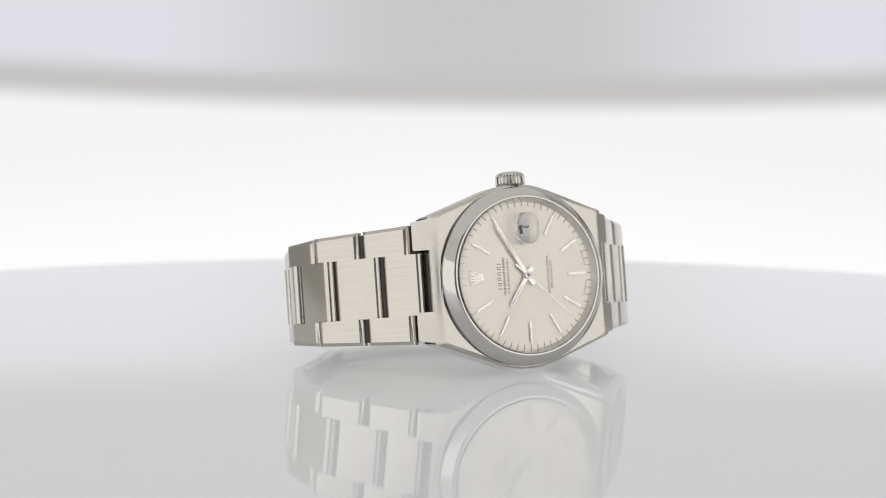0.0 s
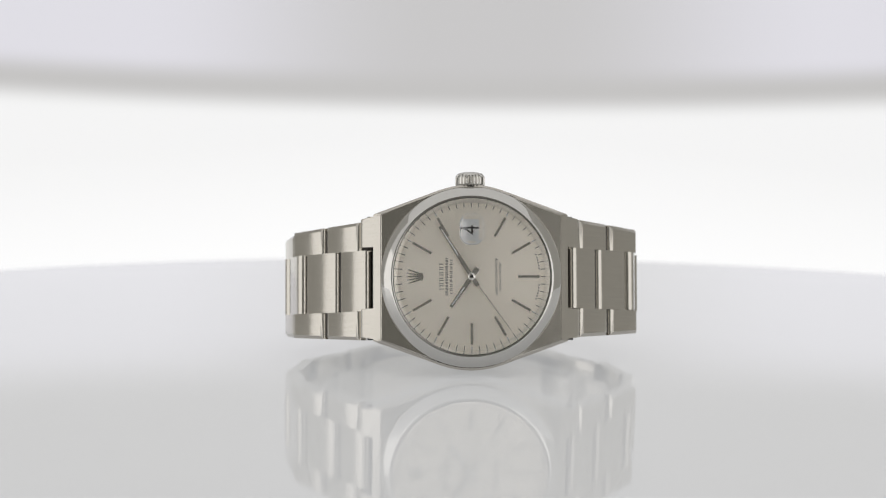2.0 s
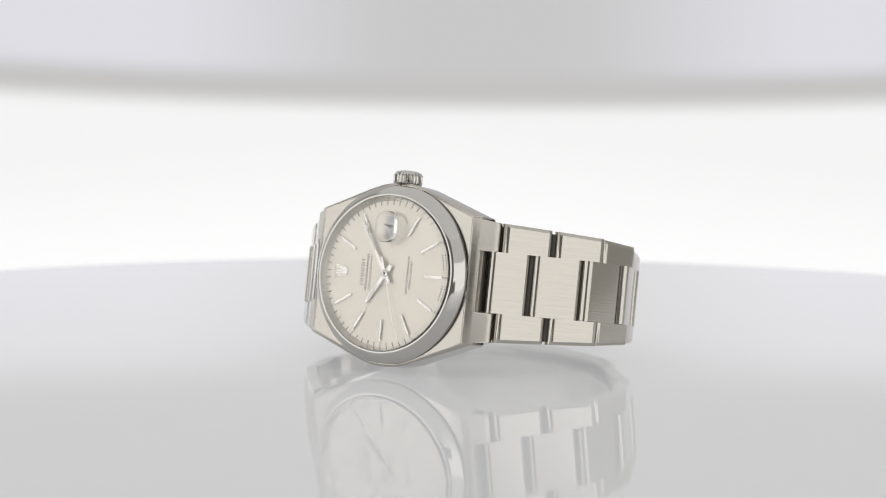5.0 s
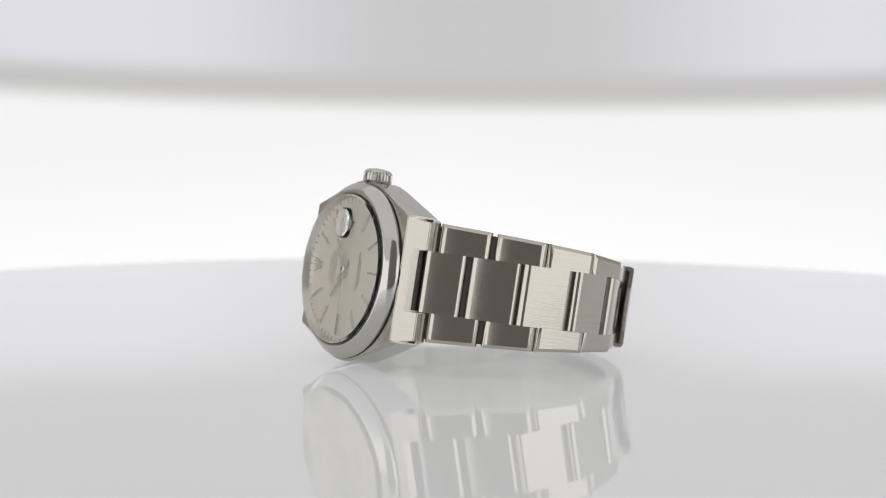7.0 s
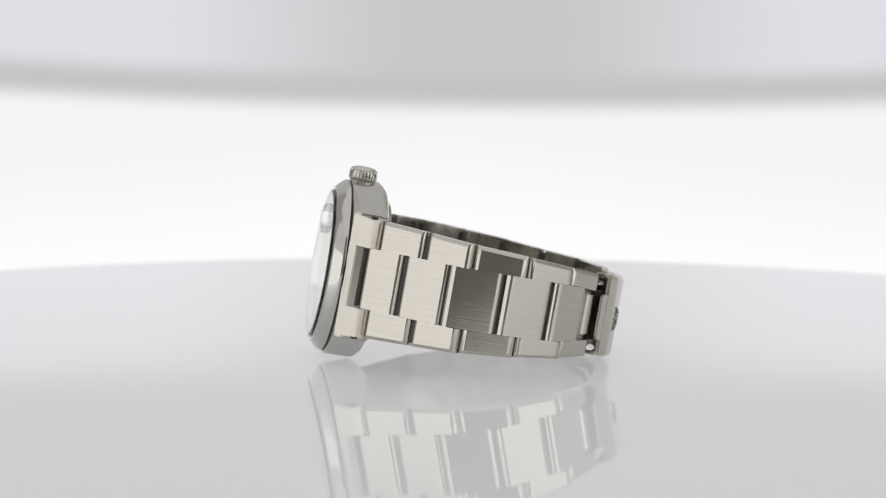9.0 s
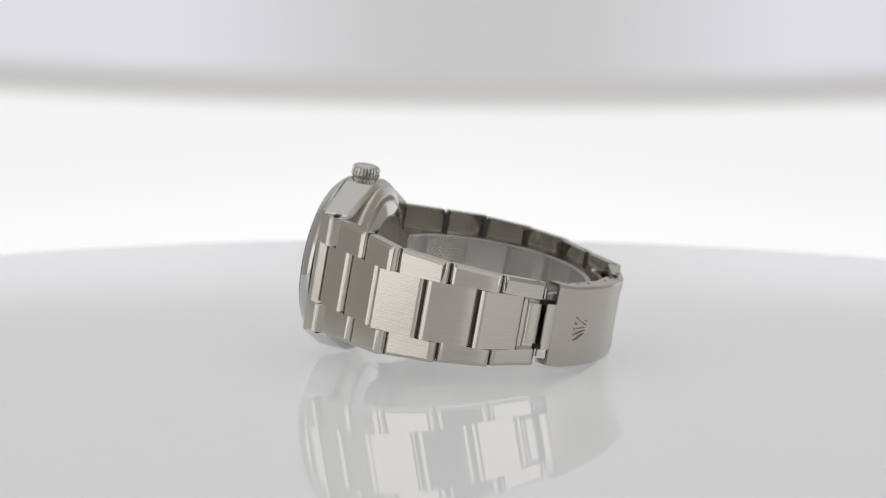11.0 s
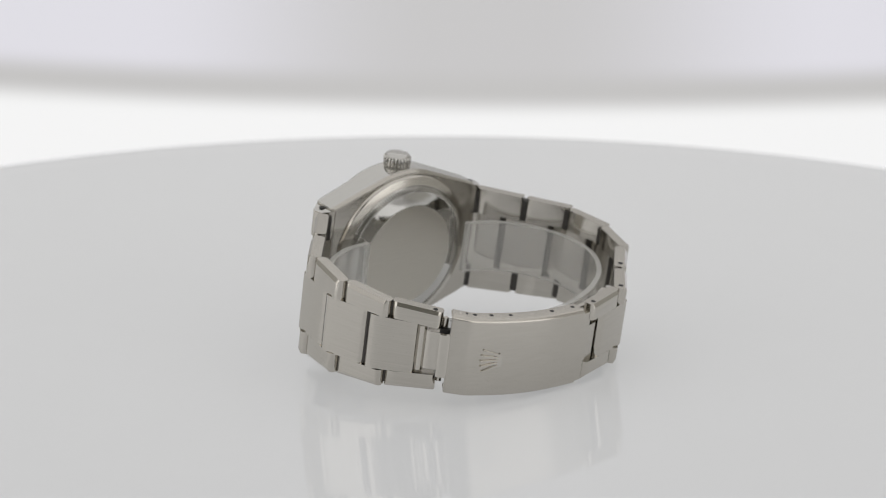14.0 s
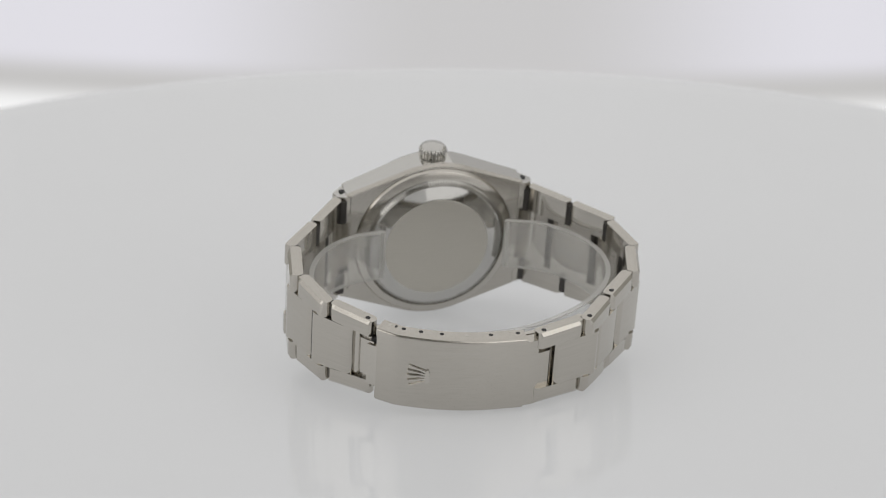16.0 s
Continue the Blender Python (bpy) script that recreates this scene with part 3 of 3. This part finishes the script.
def build_link(i, chain, side, holes):
    (p0, w0, c0), (p1, w1, c1) = chain[i], chain[i + 1]
    a, b = Vector(p0), Vector(p1)
    d = (b - a).normalized()
    prev = (a - Vector(chain[i - 1][0])).normalized() if i else d
    after = (Vector(chain[i + 2][0]) - b).normalized() if i + 2 < len(chain) else d
    h0 = a - (d + prev).normalized() * HALF
    h1 = b - (d + after).normalized() * HALF
    d = (h1 - h0).normalized()
    P = (h1 - h0).length
    out = Vector((d.y, -d.x)) * side
    z0, z1 = centre_z(*a), centre_z(*b)
    g = 0.4

    def w(u, v):
        k = max(0.0, min(1.2, (u - HALF) / P))
        mid = z0 + (z1 - z0) * k
        half = w0 + (w1 - w0) * k
        core = c0 + (c1 - c0) * k - 0.02
        return mid + {"-o": -half, "-c": -core, "c": core, "o": half, "-k": -core, "k": core}[v]
    tongue, upper, lower = bmesh.new(), bmesh.new(), bmesh.new()
    plate(tongue, -HALF + (2.2 if i == 0 else g), P - HALF - g, "-c", "c", w)
    plate(upper, HALF + g, P + HALF - g, "c", "o", w, (0.0, 0.65))
    plate(lower, HALF + g, P + HALF - g, "-o", "-c", w, (0.65, 0.0))
    frame_m = Matrix(((d.x, 0, out.x, h0.x), (d.y, 0, out.y, h0.y), (0, 1, 0, 0), (0, 0, 0, 1)))
    fm = frame_m.copy()
    fm.translation = fm.translation * 0.001
    flip = fm.to_3x3().determinant() < 0
    if flip:
        fm = fm @ Matrix.Diagonal((1, -1, 1, 1))
    ob = None
    for name, bm in (("link", tongue), ("lobe", upper), ("lobe", lower)):
        me = link_mesh(name, bm, brushed_u, 28)
        if flip:
            me.transform(Matrix.Diagonal((1, -1, 1, 1)))
            me.flip_normals()
        o = new(name, me)
        o.parent = ob or watch
        if ob is None:
            ob = o
            ob.matrix_basis = fm
    # dark rods added behind the joint gaps, in place of shade there
    for u, va, vb in ((-HALF, "-c", "c"), (HALF, "c", "o"), (HALF, "-o", "-c")):
        pin = bmesh.new()
        za, zb = w(u, va) + 0.1, w(u, vb) - 0.1
        za, zb = za + (0.5 if va == "-o" else 0), zb - (0.5 if vb == "o" else 0)
        rad = 0.95 if i else (1.5 if u < 0 else 1.1)
        lathe(pin, [(0, za), (rad, za), (rad, zb), (0, zb)], 14, "z")
        me2 = link_mesh("pin_and_gap_fill", pin, recess_shade_steel, 30)
        hp = h0 + (d if u > 0 else prev) * (u if i or u > 0 else u + 0.7) - out * (1.75 if i else 2.3)
        me2.transform(Matrix.Translation((hp.x * 0.001, hp.y * 0.001, 0)))
        me2.transform(fm.inverted())
        o2 = new("pin_and_gap_fill", me2)
        o2.parent = ob
    if holes:
        q = bmesh.new()
        zt = w(P - 0.2, "o")
        bmesh.ops.create_circle(q, cap_ends=True, radius=0.5, segments=16)
        r = bmesh.ops.extrude_face_region(q, geom=list(q.faces))
        bmesh.ops.translate(q, verts=[v for v in r["geom"] if isinstance(v, bmesh.types.BMVert)], vec=(0, 0, -0.5))
        hp = h0 + d * P - out * 1.35
        bmesh.ops.translate(q, verts=q.verts, vec=(hp.x, hp.y, zt + 0.02))
        me2 = link_mesh("pin_hole", q, recess_black, 0)
        me2.transform(fm.inverted())
        o2 = new("pin_hole", me2)
        o2.parent = ob
    return h1


def build_bracelet():
    for i in range(len(SIX) - 1):
        build_link(i, SIX, 1, i in (4,))
    for i in range(len(TWELVE) - 1):
        build_link(i, TWELVE, -1, i in (4, 5, 6))


CLASP_AT = (-0.0016, -0.0005, 0.0004)


def build_clasp():
    outer = spline([(25.1, 55.0), (23.2, 56.35), (20.7, 57.8), (13.7, 60.3), (6.0, 61.7), (-3.4, 61.9)], 6)

    def lo(t):
        return -8.0 - 0.9 * t

    def hi(t):
        return 8.6 - 1.3 * t
    b = bmesh.new()
    rings, n, r, deep, wall = [], len(outer), 0.75, 3.4, 0.8
    for i, o in enumerate(outer):
        t = i / (n - 1)
        d = (Vector(outer[min(i + 1, n - 1)]) - Vector(outer[max(i - 1, 0)])).normalized()
        nrm = Vector((d.y, -d.x))
        nrm = nrm if nrm.y > 0 else -nrm
        top, low = hi(t), lo(t)
        prof = [(-deep, top)] + [(-r + r * math.sin(radians(18 * k)), top - r + r * math.cos(radians(18 * k))) for k in range(6)]
        prof += [(-r + r * math.cos(radians(18 * k)), low + r - r * math.sin(radians(18 * k))) for k in range(6)] + [(-deep, low)]
        prof += [(-deep, low + wall), (-wall, low + wall), (-wall, top - wall), (-deep, top - wall)]
        rings.append([b.verts.new((o[0] + nrm.x * q, o[1] + nrm.y * q, z)) for q, z in prof])
    for p, q in zip(rings, rings[1:]):
        for i in range(len(p)):
            b.faces.new((p[i], p[(i + 1) % len(p)], q[(i + 1) % len(p)], q[i]))
    b.faces.new(rings[0][::-1])
    b.faces.new(rings[-1])
    bmesh.ops.recalc_face_normals(b, faces=b.faces)
    bmesh.ops.bevel(b, geom=[e for f in b.faces if len(f.verts) > 4 for e in f.edges], offset=0.16, segments=2, affect="EDGES")
    clasp = part("clasp", b, brushed_band, watch, "brushed curved folding clasp cover", 35)
    clasp.location = CLASP_AT
    inner = spline([(23.2, 51.9), (21.5, 53.2), (19.2, 54.8), (13.2, 57.2), (5.6, 58.6), (-3.2, 58.8)], 6)
    for t, r, mat in ((0.155, 0.75, satin), (0.27, 0.45, recess_black), (0.385, 0.45, recess_black), (0.50, 0.45, recess_black), (0.61, 0.45, recess_black),
                      (0.735, 0.45, satin), (0.85, 0.45, recess_black), (0.97, 0.45, recess_black)):
        i = t * (len(outer) - 1)
        k = int(i)
        o = Vector(outer[k]).lerp(Vector(outer[min(k + 1, len(outer) - 1)]), i - k)
        q = Vector(inner[k]).lerp(Vector(inner[min(k + 1, len(inner) - 1)]), i - k)
        c = o.lerp(q, 0.74)
        b = bmesh.new()
        lathe(b, [(0, hi(t) + 0.04), (r * 0.9, hi(t) + 0.04), (r, hi(t) + 0.01), (r, hi(t) - 0.3), (0, hi(t) - 0.3)], 20, "z")
        bmesh.ops.translate(b, verts=b.verts, vec=(c.x, c.y, 0))
        part("pin" if mat is satin else "pin_hole", b, mat, clasp, "steel pin end" if mat is satin else "dark adjustment hole")
    # open box end: a thumb lip before a black block, shade of the hollow
    b = bmesh.new()
    strip(b, [(26.5, 53.7), (26.1, 54.3), (25.5, 54.8), (24.8, 55.1)], -4.6, 4.4, 0.7)
    bmesh.ops.bevel(b, geom=[e for e in b.edges if e.calc_face_angle(0) > 1.0], offset=0.25, segments=2, affect="EDGES")
    part("thumb_lip", b, satin, clasp, "rounded thumb lip")
    b = bmesh.new()
    strip(b, [(25.4, 52.3), (23.0, 54.3)], -5.0, 4.8, 1.0)
    part("hollow", b, recess_black, clasp, "black block painted for shade in the clasp hollow")
    # emblem stamped on the cover as a plain fan
    b = bmesh.new()
    for k in range(5):
        q = bmesh.new()
        bar(q, 2.3, 0.42, 0.22, -0.10, 0.1, 1.9, 0.08)
        bmesh.ops.create_uvsphere(q, u_segments=8, v_segments=6, radius=0.17, matrix=Matrix.Translation((0, 0.03, 4.35)))
        bmesh.ops.transform(q, matrix=Matrix.Scale(1.45, 4) @ Matrix.Rotation(radians(-21 + 10.5 * k), 4, "Y"), verts=q.verts)
        me = bpy.data.meshes.new("tmp")
        q.to_mesh(me)
        q.free()
        b.from_mesh(me)
        bpy.data.meshes.remove(me)
    prism(b, [(1.6 * math.cos(2 * math.pi * i / 20), 2.5 + 0.5 * math.sin(2 * math.pi * i / 20)) for i in range(20)], -0.12, 0.1, 0.08)
    me = link_mesh("emblem", b, satin, 30)
    em = new("emblem", me)
    em.parent = clasp
    k = min(range(1, len(outer) - 1), key=lambda q: abs(outer[q][0] - 17.6))
    c = Vector(outer[k])
    d = (Vector(outer[k + 1]) - Vector(outer[k - 1])).normalized()
    nrm = Vector((d.y, -d.x))
    nrm = nrm if nrm.y > 0 else -nrm
    c = c + nrm * 0.19
    # emblem's own axes: z along the band towards its opening end, y into the cover
    em.matrix_basis = Matrix(((0, -nrm.x, -d.x, (c.x + 4.3 * d.x) * 0.001), (0, -nrm.y, -d.y, (c.y + 4.3 * d.y) * 0.001), (1, 0, 0, -0.0006), (0, 0, 0, 1)))
    # tongue that fills the last link's notch
    (pa, _, _), (pb, _, _) = SIX[-2], SIX[-1]
    d6 = (Vector(pb) - Vector(pa)).normalized()
    out6 = Vector((d6.y, -d6.x))
    start = Vector(pb) - d6 * 3.6 - out6 * 0.35 - Vector(CLASP_AT[:2]) * 1000
    b = bmesh.new()
    plate(b, 0.0, 5.2, "-", "+", lambda u, v: (-3.9 if v == "-" else 4.0))
    bmesh.ops.transform(b, matrix=Matrix(((d6.x, 0, out6.x, start.x), (d6.y, 0, out6.y, start.y), (0, 1, 0, 0), (0, 0, 0, 1))), verts=b.verts)
    part("tongue", b, satin, clasp, "rounded steel tongue in the last link")
    hinge = Vector(pb) - d6 * 4.1 - out6 * 1.75 - Vector(CLASP_AT[:2]) * 1000
    b = bmesh.new()
    lathe(b, [(0, 4.7), (0.95, 4.7), (0.95, -4.7), (0, -4.7)], 16, "z")
    bmesh.ops.translate(b, verts=b.verts, vec=(hinge.x, hinge.y, 0))
    part("pin_and_gap_fill", b, satin, clasp, "round steel hinge pin")
    # end piece and folding blades
    b = bmesh.new()
    strip(b, [(-3.3, 61.3), (-4.8, 61.15), (-6.0, 60.95)], -8.6, 6.1, 2.4)
    bmesh.ops.bevel(b, geom=[e for e in b.edges if e.calc_face_angle(0) > 1.2], offset=0.3, segments=2, affect="EDGES")
    part("end_piece", b, brushed_band, clasp, "brushed clasp end piece")
    b = bmesh.new()
    strip(b, [(-5.8, 60.8), (-7.2, 60.4), (-8.6, 59.95)], -5.1, 2.9, 2.2)
    part("tongue", b, brushed_band, clasp, "steel tongue in the last link")
    b = bmesh.new()
    strip(b, spline([(20.0, 53.6), (13.0, 56.4), (5.4, 57.7), (-3.0, 57.8), (-11.0, 56.2), (-17.5, 52.8)], 5), -6.6, 5.6, 0.9)
    part("folding_blade", b, satin, clasp, "curved inner folding blade")
    b = bmesh.new()
    strip(b, spline([(-1.0, 59.2), (-8.0, 58.3), (-13.5, 56.2), (-18.6, 52.6)], 5), -6.2, 5.0, 0.7)
    part("folding_blade", b, satin, clasp, "curved inner folding blade")
    b = bmesh.new()
    lathe(b, [(0, 5.9), (0.7, 5.9), (0.8, 5.7), (0.8, -6.8), (0, -6.8)], 20, "z")
    bmesh.ops.translate(b, verts=b.verts, vec=(-18.2, 52.9, 0))
    part("pin_and_gap_fill", b, polished, clasp, "round hinge pin")
    b = bmesh.new()
    lathe(b, [(0, 6.9), (0.5, 6.9), (0.6, 6.8), (0.6, -6.6), (0, -6.6)], 20, "z")
    bmesh.ops.translate(b, verts=b.verts, vec=(24.0, 52.0, 0))
    part("spring_bar", b, satin, clasp, "spring bar tube")


build_case()
build_bezel()
build_crystal()
build_dial()
build_hands()
build_crown()
build_bracelet()
build_clasp()


# ---------- clear plastic cuff inside the bracelet
def build_cuff():
    cuff = new("plastic_cuff")
    tagged(cuff, "clear plastic display cuff curled inside the bracelet", "cuff")
    b = bmesh.new()
    path = spline([(12.0, 12.4), (19.0, 13.6), (26.0, 18.0), (30.6, 26.0), (31.0, 35.0), (27.0, 44.0), (19.5, 50.6), (9.0, 54.4), (-3.0, 55.2), (-14.0, 52.0), (-24.0, 45.5),
                   (-30.0, 37.0), (-31.0, 28.0), (-27.6, 20.0), (-22.0, 14.6), (-15.0, 12.2)], 5)
    strip(b, path, -5.6, 5.4, 1.0)
    part("band", b, cuff_plastic, cuff, smooth=50).visible_shadow = False
    for z in (-5.85, 5.42):
        b = bmesh.new()
        strip(b, path, z, z + 0.22, 1.0)
        part("edge", b, cuff_edge, cuff, "frosted cut edge", 50)
    for x, y, turn in ((12.0, 12.4, 10), (-15.0, 12.2, -10)):
        b = bmesh.new()
        lathe(b, [(0, -5.6), (0.6, -5.6), (0.6, 5.4), (0, 5.4)], 12, "z")
        bmesh.ops.translate(b, verts=b.verts, vec=(x, y + 0.5, 0))
        part("end_bead", b, cuff_edge, cuff, "rounded frosted end")
    return cuff


plastic_cuff = build_cuff()


def motions():
    times = [i * 0.5 for i in range(33)]
    walk(turntable, [(t, table_pose(t)) for t in times])
    walk(watch, [(t, watch_pose(t)) for t in times])
    walk(plastic_cuff, [(t, watch_pose(t)) for t in times])
    ticks = [(0.0, clock(222))]
    for k in range(1, 17):
        ticks += [(k - 0.4, clock(216 + 6 * k)), (k - 0.3, clock(222 + 6 * k))]
    ticks.append((16.0, clock(222 + 96)))
    walk(SECOND_HAND[0], ticks)


motions()
